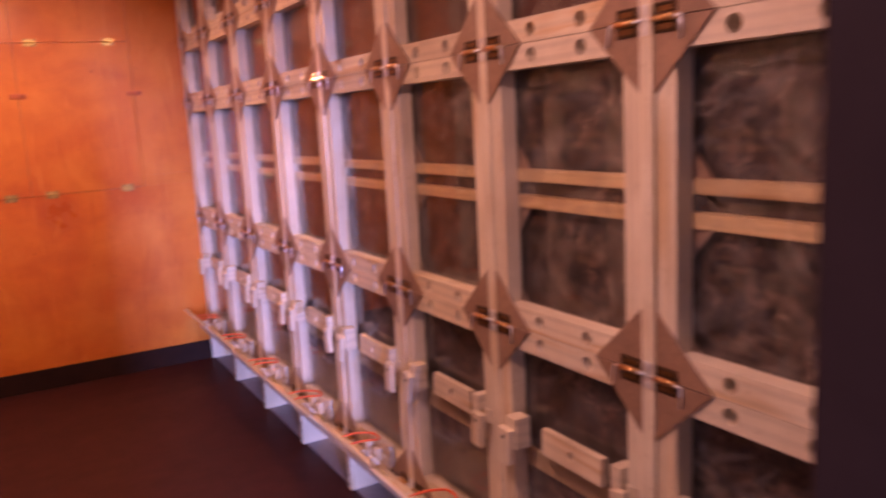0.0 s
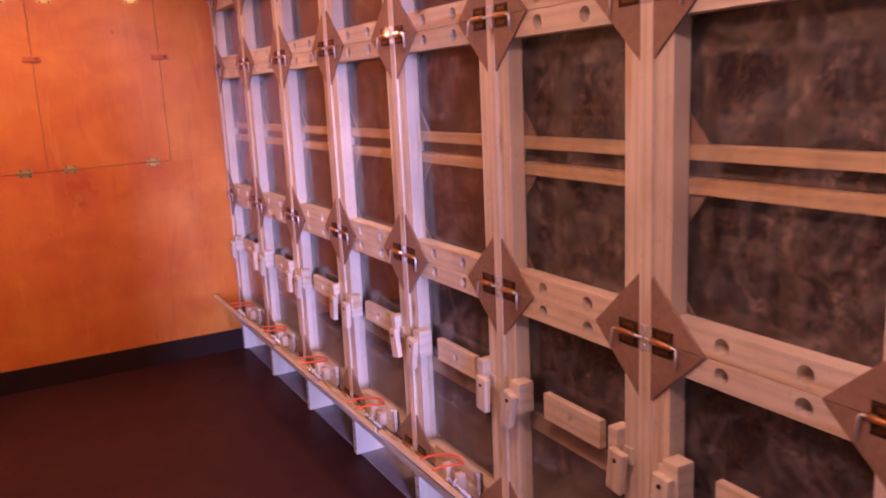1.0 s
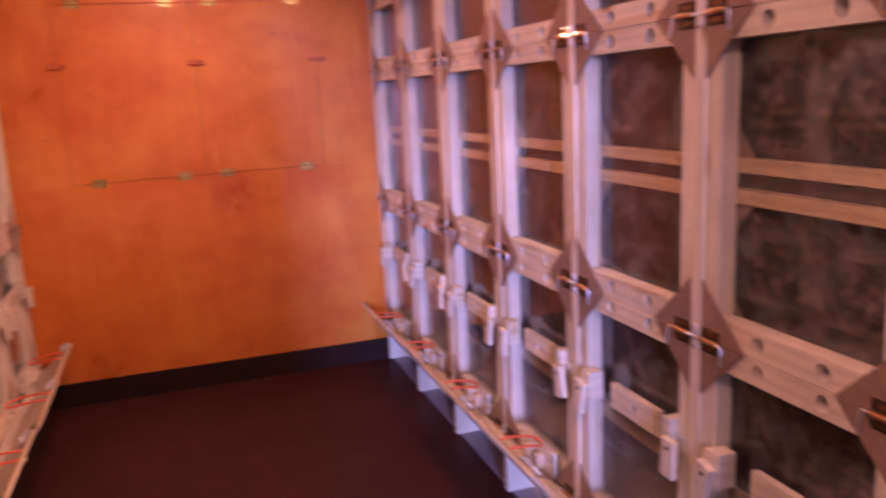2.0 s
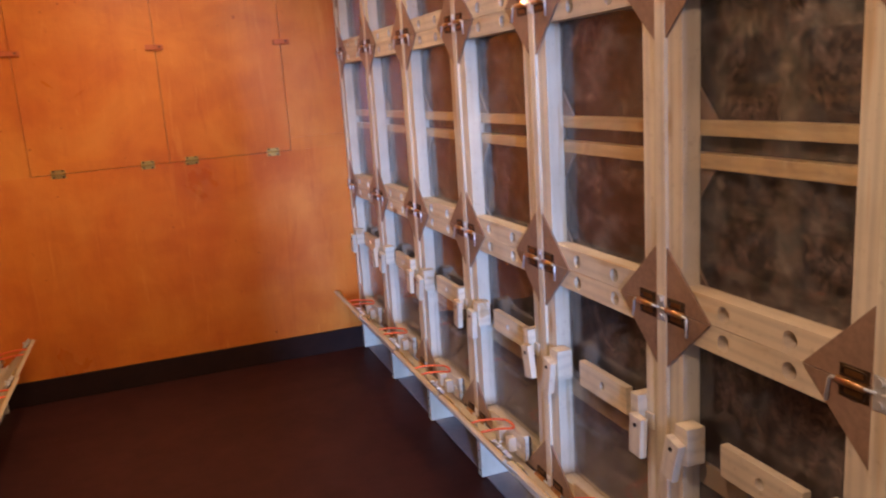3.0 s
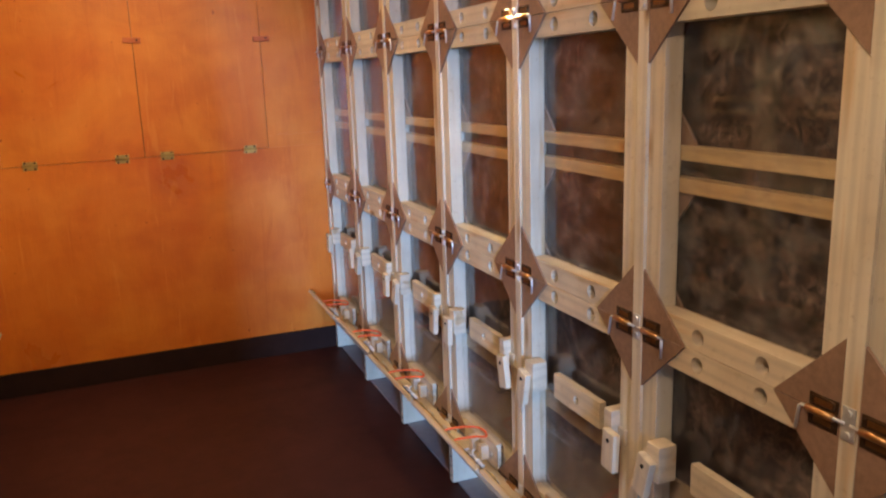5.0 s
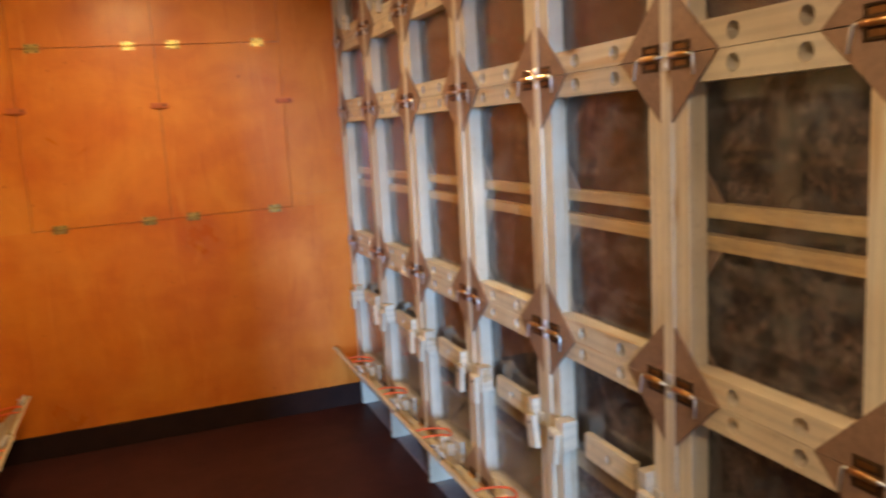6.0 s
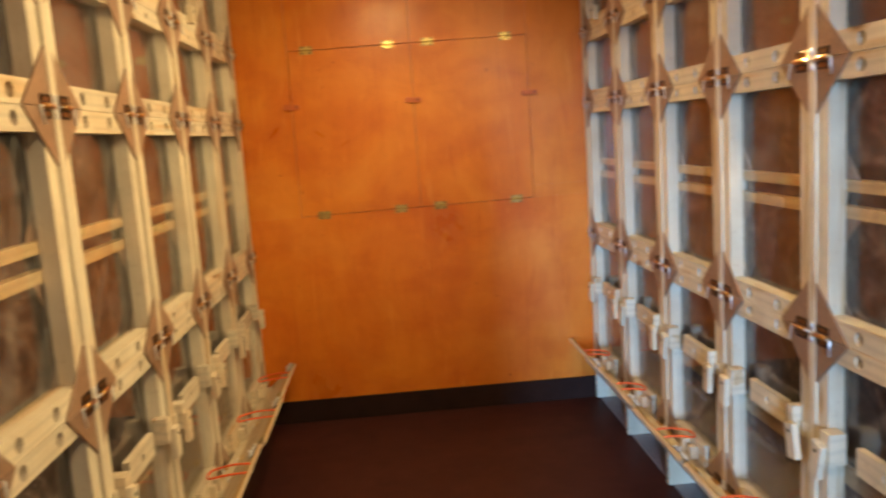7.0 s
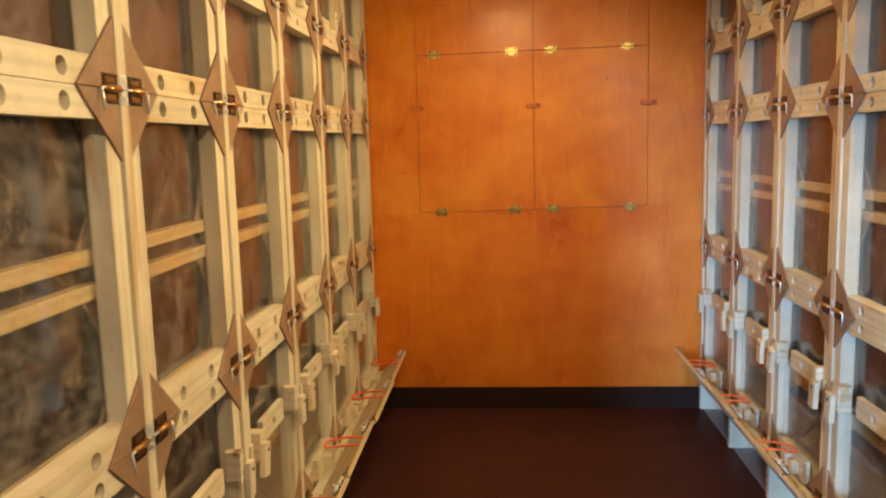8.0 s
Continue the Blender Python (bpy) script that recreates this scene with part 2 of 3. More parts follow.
# ---- mesh helpers ----
def box_into(bm, x0, x1, y0, y1, z0, z1, bevel=0.0):
    g = bmesh.ops.create_cube(bm, size=1.0, matrix=Matrix.Translation(((x0 + x1) / 2, (y0 + y1) / 2, (z0 + z1) / 2)) @ Matrix.Diagonal((x1 - x0, y1 - y0, z1 - z0, 1)))
    if bevel:
        edges = list({e for v in g["verts"] for e in v.link_edges})
        bmesh.ops.bevel(bm, geom=edges, offset=bevel, segments=2, affect="EDGES", profile=0.6)
    return bm


def box(x0, x1, y0, y1, z0, z1, bevel=0.002):
    return box_into(bmesh.new(), x0, x1, y0, y1, z0, z1, bevel)


def prism(points, x0, x1, bevel=0.0):
    """A flat outline in y, z, given a thickness along x."""
    bm = bmesh.new()
    a = [bm.verts.new((x0, y, z)) for y, z in points]
    b = [bm.verts.new((x1, y, z)) for y, z in points]
    bm.faces.new(a), bm.faces.new(b[::-1])
    for i in range(len(a)):
        j = (i + 1) % len(a)
        bm.faces.new((a[j], a[i], b[i], b[j]))
    bmesh.ops.recalc_face_normals(bm, faces=bm.faces)
    if bevel:
        bmesh.ops.bevel(bm, geom=list(bm.edges), offset=bevel, segments=1, affect="EDGES")
    return bm


def profile_y(points, y0, y1, bevel=0.0):
    """A section in x, z drawn out along y."""
    bm = prism([(p[0], p[1]) for p in points], 0, 1)
    for v in bm.verts:
        x, y, z = v.co
        v.co = (y, y0 + x * (y1 - y0), z)
    bmesh.ops.recalc_face_normals(bm, faces=bm.faces)
    if bevel:
        bmesh.ops.bevel(bm, geom=list(bm.edges), offset=bevel, segments=1, affect="EDGES")
    return bm


def disc(x0, x1, y, z, r, seg=12):
    bm = bmesh.new()
    m = Matrix.Translation(((x0 + x1) / 2, y, z)) @ Matrix.Rotation(radians(90), 4, "Y")
    bmesh.ops.create_cone(bm, cap_ends=True, segments=seg, radius1=r, radius2=r, depth=abs(x1 - x0), matrix=m)
    return bm


def tube(points, r, seg=8, closed=False):
    bm = bmesh.new()
    pts = [Vector(p) for p in points]
    n, rings, up = len(pts), [], Vector((0.13, 0.21, 0.97)).normalized()
    for i, p in enumerate(pts):
        a = pts[(i - 1) % n] if closed or i else pts[0]
        b = pts[(i + 1) % n] if closed or i < n - 1 else pts[-1]
        t = (b - a).normalized()
        u = t.cross(up).normalized()
        w = t.cross(u).normalized()
        rings.append([bm.verts.new(p + r * (math.cos(k * math.tau / seg) * u + math.sin(k * math.tau / seg) * w)) for k in range(seg)])
    for i in range(n if closed else n - 1):
        j = (i + 1) % n
        for k in range(seg):
            l = (k + 1) % seg
            bm.faces.new((rings[i][k], rings[i][l], rings[j][l], rings[j][k]))
    if not closed:
        bm.faces.new(rings[0]), bm.faces.new(rings[-1][::-1])
    bmesh.ops.recalc_face_normals(bm, faces=bm.faces)
    return bm


def bored_rail(y0, y1, z0, z1, x0, x1, holes, r):
    """A board whose round holes go right through it."""
    bm, zc, h = bmesh.new(), (z0 + z1) / 2, (z1 - z0) / 2
    cuts = [y0]
    for c in holes:
        cuts += [c - h, c + h]
    cuts.append(y1)
    for x in (x0, x1):
        for i in range(0, len(cuts) - 1, 2):
            bm.faces.new([bm.verts.new((x, y, z)) for y, z in ((cuts[i], z0), (cuts[i + 1], z0), (cuts[i + 1], z1), (cuts[i], z1))])
        for c in holes:
            ring, edge = [], []
            for k in range(16):
                a = k * math.tau / 16
                ca, sa = math.cos(a), math.sin(a)
                s = h / max(abs(ca), abs(sa))
                ring.append(bm.verts.new((x, c + r * ca, zc + r * sa)))
                edge.append(bm.verts.new((x, c + s * ca, zc + s * sa)))
            for k in range(16):
                j = (k + 1) % 16
                bm.faces.new((ring[k], ring[j], edge[j], edge[k]))
    for c in holes:
        for k in range(16):
            a, b = k * math.tau / 16, (k + 1) * math.tau / 16
            bm.faces.new([bm.verts.new((x, c + r * math.cos(t), zc + r * math.sin(t))) for x, t in ((x0, a), (x1, a), (x1, b), (x0, b))])
    for (ya, za), (yb, zb) in (((y0, z0), (y1, z0)), ((y1, z0), (y1, z1)), ((y1, z1), (y0, z1)), ((y0, z1), (y0, z0))):
        bm.faces.new([bm.verts.new(p) for p in ((x0, ya, za), (x0, yb, zb), (x1, yb, zb), (x1, ya, za))])
    bmesh.ops.remove_doubles(bm, verts=bm.verts, dist=0.0002)
    bmesh.ops.recalc_face_normals(bm, faces=bm.faces)
    return bm


def as_mesh(name, bm, mat, smooth=False):
    me = bpy.data.meshes.new(name)
    bm.to_mesh(me)
    bm.free()
    me.materials.append(mat)
    if smooth:
        me.shade_smooth()
    return me


def part(name, bm, mat, parent, label="", smooth=False):
    ob = new(name, as_mesh(name, bm, mat, smooth))
    ob.parent = parent
    return tagged(ob, label)


def part_of(name, me, parent, m=None):
    """One more part on a mesh that others share."""
    ob = new(name, me)
    ob.parent = parent
    if m is not None:
        ob.matrix_basis = m
    return ob


def solid(name, bm, mat, label, category, kind="", group=""):
    return tagged(new(name, as_mesh(name, bm, mat)), label, category, group, kind)


def thing(name, label, category, group=""):
    return tagged(new(name), label, category, group)


# ---- plan ----
PITCH = 0.577            # from upright to upright
FACE_R, FACE_L = 1.100, -0.782
# the uprights on each side, set out by hand and so not quite even
COLS_R = [0.470, 1.052, 1.632, 2.195, 2.773, 3.350, 3.926, 4.503, 5.080]
COLS_L = [0.428 + 0.577 * k for k in range(9)]
END_Y, CEIL_Z = 5.112, 2.46
FLOOR_Z = 0.034
BAYS = 8
Z0, Z1, Z2, Z3 = 0.289, 1.003, 1.717, 2.088   # joints between the hatches


def place_r(k):
    return pose(FACE_R, COLS_R[k], 0)


def place_l(k):
    return pose(FACE_L, COLS_L[k], 0, 0, 0, 180)


def bay_r(k):
    return place_r(k) @ Matrix.Diagonal((1, (COLS_R[k + 1] - COLS_R[k]) / PITCH, 1, 1))


def bay_l(k):
    return place_l(k + 1)


# ---- structure ----
solid("floor", box(-1.2, 1.5, -0.02, END_Y + 0.1, -0.1, FLOOR_Z, 0), FLOOR, "dark brown smooth sheet floor", "floor", "structure")
solid("ground", box(-60, 60, -60, -0.02, -0.16, FLOOR_Z - 0.06, 0), EARTH, "pale gravel ground outside the doorway", "ground", "structure")
solid("ceiling", box(-1.2, 1.5, 0.19, END_Y + 0.1, CEIL_Z, CEIL_Z + 0.08, 0), CEIL, "varnished plywood ceiling", "ceiling", "structure")
solid("wall_east", box(1.27, 1.35, 0.306, END_Y, 0.0, CEIL_Z, 0), SHELL, "brown board wall behind the hatches, coloured dark as if unlit", "wall", "structure")
solid("wall_west", box(-1.06, -0.98, 0.306, END_Y, 0.0, CEIL_Z, 0), SHELL, "brown board wall behind the hatches, coloured dark as if unlit", "wall", "structure")
south = solid("wall_south", box(0.55, 1.35, 0.19, 0.306, 0.0, CEIL_Z, 0.003), DARK_JAMB, "dark brown painted wall beside the doorway", "wall", "structure")
# the panel and lintel are unseen; they trim the daylight beam
part("wall_panel", box(-1.06, -0.25, 0.19, 0.306, 0.0, CEIL_Z, 0.003), DARK_JAMB, south)
part("lintel", box(-0.248, 0.548, 0.19, 0.306, 2.08, CEIL_Z, 0.003), DARK_JAMB, south)

# end wall of stained plywood: four hatch leaves over a plain sheet
HX0, HXM, HX1 = -0.499, 0.158, 0.790
HZ0, HZ1 = 1.2095, 2.0945
SLOPE = 0.0135            # the hatch leaves hang a little out of level
GAP = 0.0012


def leaning(bm):
    for v in bm.verts:
        if 1.0 < v.co.z < 2.3:
            v.co.z += SLOPE * (v.co.x - 0.15)
    return bm


end = thing("wall_north", "orange-stained plywood end wall with hinged hatches", "wall")
tagged(end, kind="structure")
part("lower_sheet", leaning(box(-1.06, 1.35, END_Y, END_Y + 0.018, 0.12, HZ0 - GAP, 0.0002)), PLY_LOW, end)
part("side_sheet", leaning(box(-1.06, HX0 - GAP, END_Y, END_Y + 0.018, HZ0 - GAP + 0.0002, CEIL_Z, 0.0002)), PLY, end)
part("side_sheet", leaning(box(HX1 + GAP, 1.35, END_Y + 0.0006, END_Y + 0.018, 1.2764, CEIL_Z, 0.0004)), PLY, end)
part("side_sheet", leaning(box(HX1 + GAP, 1.35, END_Y, END_Y + 0.018, HZ0 - GAP + 0.0002, 1.276, 0.0002)), PLY, end)
for a, b in ((HX0, HXM), (HXM, HX1)):
    for c, d in ((HZ0, HZ1), (HZ1, CEIL_Z)):
        part("hatch_leaf", leaning(box(a + GAP, b - GAP, END_Y - 0.001, END_Y + 0.017, c + GAP, d - GAP, 0.001)), PLY, end)
part("backing", box(-1.06, 1.35, END_Y + 0.018, END_Y + 0.06, 0.0, CEIL_Z, 0), DARK_JAMB, end)
solid("baseboard", box(-0.98, 1.27, END_Y - 0.012, END_Y + 0.017, FLOOR_Z, 0.160, 0.002), SKIRT, "dark brown skirting strip along the end wall", "baseboard", "structure")

# small brass hinges on the hatch leaves
LEAF_BRASS = as_mesh("leaf", box(-0.033, 0.033, -0.0022, 0, 0.004, 0.021, 0.0006), BRASS)
LEAF_LOW = as_mesh("leaf", box(-0.033, 0.033, -0.0022, 0, -0.021, -0.004, 0.0006), BRASS)
KNUCKLE = as_mesh("knuckle", tube([(-0.033, -0.004, 0), (0.033, -0.004, 0)], 0.0045), BRASS, True)
DOT = bmesh.new()
bmesh.ops.create_cone(DOT, cap_ends=True, segments=10, radius1=0.0055, radius2=0.004, depth=0.002, matrix=Matrix.Translation((0, -0.003, 0)) @ Matrix.Rotation(radians(90), 4, "X"))
DOT = as_mesh("screw", DOT, SCREW_DARK)
for z, xs in ((HZ0, (-0.375, 0.048, 0.266, 0.692)), (HZ1, (-0.397, 0.037, 0.252, 0.675))):
    for x in xs:
        h = thing("brass_hinge", "small brass butt hinge on the orange plywood", "hinge", "hinges of the end wall hatches")
        h.location = (x, END_Y - 0.001, z + SLOPE * (x - 0.15))
        part_of("leaf", LEAF_BRASS, h), part_of("leaf", LEAF_LOW, h), part_of("knuckle", KNUCKLE, h)
        for sx in (-0.022, 0.022):
            for sz in (-0.0155, 0.0155):
                part_of("screw", DOT, h, pose(sx, 0, sz))

# turn buttons that hold the leaves shut
STAIN_DARK = plain("dark_stained_wood", (0.56, 0.125, 0.028), 0.45, 0.0, 0.25, 40.0)
for x in (-0.499, 0.156, 0.794):
    b = thing("turn_button", "small red-brown stained wooden turn button on the plywood", "turn button", "turn buttons of the end wall")
    b.location = (x, END_Y - 0.001, 1.793)
    b.rotation_euler = (0, radians(random.uniform(-4, 4)), 0)
    part("button", box(-0.042, 0.042, -0.018, 0, -0.013, 0.013, 0.003), STAIN_DARK, b)
    part_of("screw", DOT, b, pose(0.024, -0.016, 0.002))

# grey strip under the uprights
for fx in (FACE_R + 0.012, FACE_L - 0.132):
    solid("trim", box(fx, fx + 0.12, 0.51, END_Y - 0.013, FLOOR_Z, FLOOR_Z + 0.006, 0.001), KICK, "grey board strip on the floor under the hatches", "trim", "structure")


# ---- uprights ----
def make_post():
    t = thing("upright_post", "pale pine upright between the glazed hatches", "post", "uprights of the hatch walls")
    part("board", box(-0.008, 0.155, -0.017, 0.017, FLOOR_Z + 0.006, CEIL_Z, 0.0015), PINE_V, t)
    for z in (0.065, 0.105, 0.145, 0.185):
        part_of("nail", NAIL, t, pose(-0.008, random.uniform(-0.008, 0.008), z))
    return t


NAIL = as_mesh("nail", disc(-0.0015, 0.001, 0, 0, 0.004, 8), SCREW_DARK)
ROUND = as_mesh("screw", disc(-0.0018, 0.001, 0, 0, 0.0055, 10), SCREW_DARK)
ZINC_SCREW = as_mesh("screw", disc(-0.003, 0.001, 0, 0, 0.0065, 12), STEEL)


# ---- hatches ----
STILE, RAIL, DEPTH = 0.052, 0.0575, 0.046
Y0, Y1 = 0.0185, PITCH - 0.0185


def make_hatch(z0, z1, top_holes, low_holes, label, gussets=(1, 1), r_top=0.0175):
    t = thing("glazed_hatch", label, "hatch", "glazed hatches")
    a, b = z0 + 0.0008, z1 - 0.0008
    part("stile", box(0, DEPTH, Y0, Y0 + STILE, a, b, 0.002), PINE_V, t)
    part("stile", box(0, DEPTH, Y1 - STILE, Y1, a, b, 0.002), PINE_V, t)
    ya, yb = Y0 + STILE, Y1 - STILE
    part("rail", bored_rail(ya, yb, b - RAIL, b, 0.0005, DEPTH, top_holes, r_top), PINE_H, t)
    part("rail", bored_rail(ya, yb, a, a + RAIL, 0.0005, DEPTH, low_holes, 0.0175), PINE_H, t)
    pane = part("pane", box(0.040, 0.043, ya - 0.004, yb + 0.004, a + RAIL - 0.004, b - RAIL + 0.004, 0), GLASS, t, "clear sheet with wiped dust smears")
    pane.visible_shadow = False
    w, h = 0.146, 0.139
    for on, zc, s in ((gussets[0], a, 1), (gussets[1], b, -1)):
        if on:
            part("corner_gusset", prism([(Y0, zc), (Y0 + w, zc), (Y0, zc + s * h)], -0.006, -0.0002, 0.0008), GUSSET, t, "brown triangular hardboard corner plate")
            part("corner_gusset", prism([(Y1, zc), (Y1 - w, zc), (Y1, zc + s * h)], -0.006, -0.0002, 0.0008), GUSSET, t, "brown triangular hardboard corner plate")
    return t


HOLES = (0.200, PITCH - 0.200)


# pin hinges: four leaves, two barrels with bent pins, and a keeper on the upright
def make_pin_hinge(swing_a, swing_b):
    t = thing("pin_hinge", "bronzed hinge leaves with bent steel pins over brown corner plates", "hinge", "pin hinges of the hatch walls")
    for side in (-1, 1):
        lo, hi = sorted((side * 0.022, side * 0.080))
        for s in (-1, 1):
            za, zb = sorted((s * 0.0045, s * 0.0285))
            leaf = part("leaf", box(-0.0085, -0.0061, lo, hi, za, zb, 0.001), BRONZE_DARK, t, "dark bronzed leaf")
            yc, zc = (lo + hi) / 2, s * 0.0165
            part("rim", tube([(-0.0088, yc + 0.0235 * math.copysign(abs(math.cos(u)) ** 0.45, math.cos(u)), zc + 0.0085 * math.copysign(abs(math.sin(u)) ** 0.6, math.sin(u))) for u in (k * math.tau / 16 + 0.1 for k in range(16))], 0.0017, 5, True), BRONZE_DARK, leaf)
            part("inset", box(-0.0092, -0.0086, yc - 0.018, yc + 0.018, zc - 0.005, zc + 0.005, 0.0002), COPPER, leaf, "orange bronze inset")
        part("barrel", tube([(-0.0125, side * 0.026, 0), (-0.0125, side * 0.080, 0)], 0.0072, 10), BARREL, t, "bright bronze barrel", smooth=True)
        sw = swing_a if side < 0 else swing_b
        e = side * 0.092
        pts = [(-0.0125, side * 0.006, 0), (-0.0125, e, 0), (-0.0135, e + side * 0.003, -0.003)]
        pts.append((-0.0135 - 0.040 * math.sin(sw), e + side * 0.004, -0.003 - 0.040 * math.cos(sw)))
        part("pin", tube(pts, 0.0032, 8), STEEL, t, "bent bright steel pin", smooth=True)
    keeper = part("keeper", box(-0.0105, -0.0082, -0.0125, 0.0125, -0.029, 0.029, 0.0006), STEEL, t)
    part_of("screw", ZINC_SCREW, keeper, pose(-0.0105, 0, 0.019))
    part_of("screw", ZINC_SCREW, keeper, pose(-0.0105, 0, -0.019))
    return t


# turn latches on the stiles of the lower hatches
def make_latch(tilt):
    """Origin at the inner edge of a stile; the opening lies towards +y."""
    t = thing("turn_latch", "pale wooden block with a turning button on the hatch stile", "latch", "turn latches of the lower hatches")
    part("block", box(-0.024, 0.021, 0.001, 0.032, 0.686, 0.770, 0.002), PINE_H, t)
    part("spacer", box(-0.006, 0.0, -0.030, -0.001, 0.690, 0.730, 0.001), PINE_V, t)
    b = part("button", box(-0.019, 0.0, -0.024, 0.024, -0.076, 0.024, 0.003), PINE_V, t)
    b.matrix_basis = pose(-0.0245, -0.013, 0.704, tilt, 0, 0)
    part_of("screw", ROUND, b, pose(-0.019, 0.0, 0.002))
    return t


# loose lower sheets with a finger bar at top and foot
def make_slide_sheet():
    t = thing("lower_sheet_panel", "clear lower sheet with bored wooden finger bars", "panel", "lower sheets")
    ya, yb = Y0 + STILE + 0.003, Y1 - STILE - 0.003
    pane = part("sheet", box(0.022, 0.025, ya, yb, 0.356, 0.700, 0), SHEET, t, "clear scratched plastic sheet")
    pane.visible_shadow = False
    c = PITCH / 2
    part("finger_bar", bored_rail(c - 0.128, c + 0.096, 0.681, 0.751, 0.002, 0.0215, (c - 0.018,), 0.0125), PINE_H, t)
    part("foot_bar", bored_rail(c - 0.140, c + 0.105, 0.300, 0.384, -0.022, -0.0005, (c - 0.115,), 0.010), PINE_H, t)
    part("peg_block", box(-0.050, -0.0222, c - 0.018, c + 0.010, 0.316, 0.366, 0.002), PINE_V, t)
    part("peg_block", box(-0.050, -0.0222, c - 0.090, c - 0.064, 0.314, 0.362, 0.002), PINE_V, t)
    part("cross_bar", box(0.0465, 0.0575, ya - 0.03, yb + 0.03, 0.598, 0.650, 0.002), BAR, t)
    return t


# comb frames behind the clear sheets
def comb_sheet(y0, y1, z0, z1, x, seed):
    bm = bmesh.new()
    ny, nz = 18, 18
    grid = [[bm.verts.new((x + 0.003 * noise.noise(Vector((seed + i * 0.35, j * 0.35, seed))) + 0.002 * noise.noise(Vector((i * 1.1, j * 1.1, seed))),
                           y0 + (y1 - y0) * i / ny, z0 + (z1 - z0) * j / nz)) for j in range(nz + 1)] for i in range(ny + 1)]
    for i in range(ny):
        for j in range(nz):
            bm.faces.new((grid[i][j], grid[i][j + 1], grid[i + 1][j + 1], grid[i + 1][j]))
    g = bmesh.ops.extrude_face_region(bm, geom=list(bm.faces))
    for v in g["geom"]:
        if isinstance(v, bmesh.types.BMVert):
            v.co.x = x + 0.03
    bmesh.ops.recalc_face_normals(bm, faces=bm.faces)
    return bm


def make_comb(z0, z1, bar_top, bar_low, seed):
    """A comb frame; a bar at the foot or the head shows behind the sheet."""
    t = thing("comb_frame", "dark mottled comb in a pale wooden frame behind the sheet", "comb frame", "comb frames")
    ya, yb = 0.030, PITCH - 0.030
    x0, x1 = 0.046, 0.066
    part("comb", comb_sheet(ya + 0.008, yb - 0.008, z0 + (-0.036 if bar_low else 0.004), z1 - 0.002, 0.072, seed), COMB_RED if z0 > 1.72 else COMB, t, "dark brown mottled comb")
    part("side_bar", box(x0 + 0.012, x1 + 0.03, ya - 0.008, ya + 0.006, z0, z1, 0.001), SHELL, t, "side bar coloured dark as if unlit")
    part("side_bar", box(x0 + 0.012, x1 + 0.03, yb - 0.006, yb + 0.008, z0, z1, 0.001), SHELL, t, "side bar coloured dark as if unlit")
    part("head_bar", box(x0 if bar_top else x1, x1 + 0.02, ya + 0.0065, yb - 0.0065, z1 - 0.031, z1, 0.0015), BAR, t)
    part("foot_bar", box(x0 if bar_low else x1, x1 + 0.02, ya + 0.0065, yb - 0.0065, z0, z0 + 0.031, 0.0015), BAR, t)
    zl, zh = z0 + (0.0315 if bar_low else 0.002), z1 - (0.0315 if bar_top else 0.002)
    for zb, s in ((zl, 1), (zh, -1)):
        for y, d in ((ya + 0.0065, 1), (yb - 0.0065, -1)):
            part("corner_wedge", prism([(y, zb), (y + d * 0.074, zb), (y, zb + s * 0.088)], x0 + 0.008, x0 + 0.014), GUSSET, t, "brown triangular corner plate")
    return t


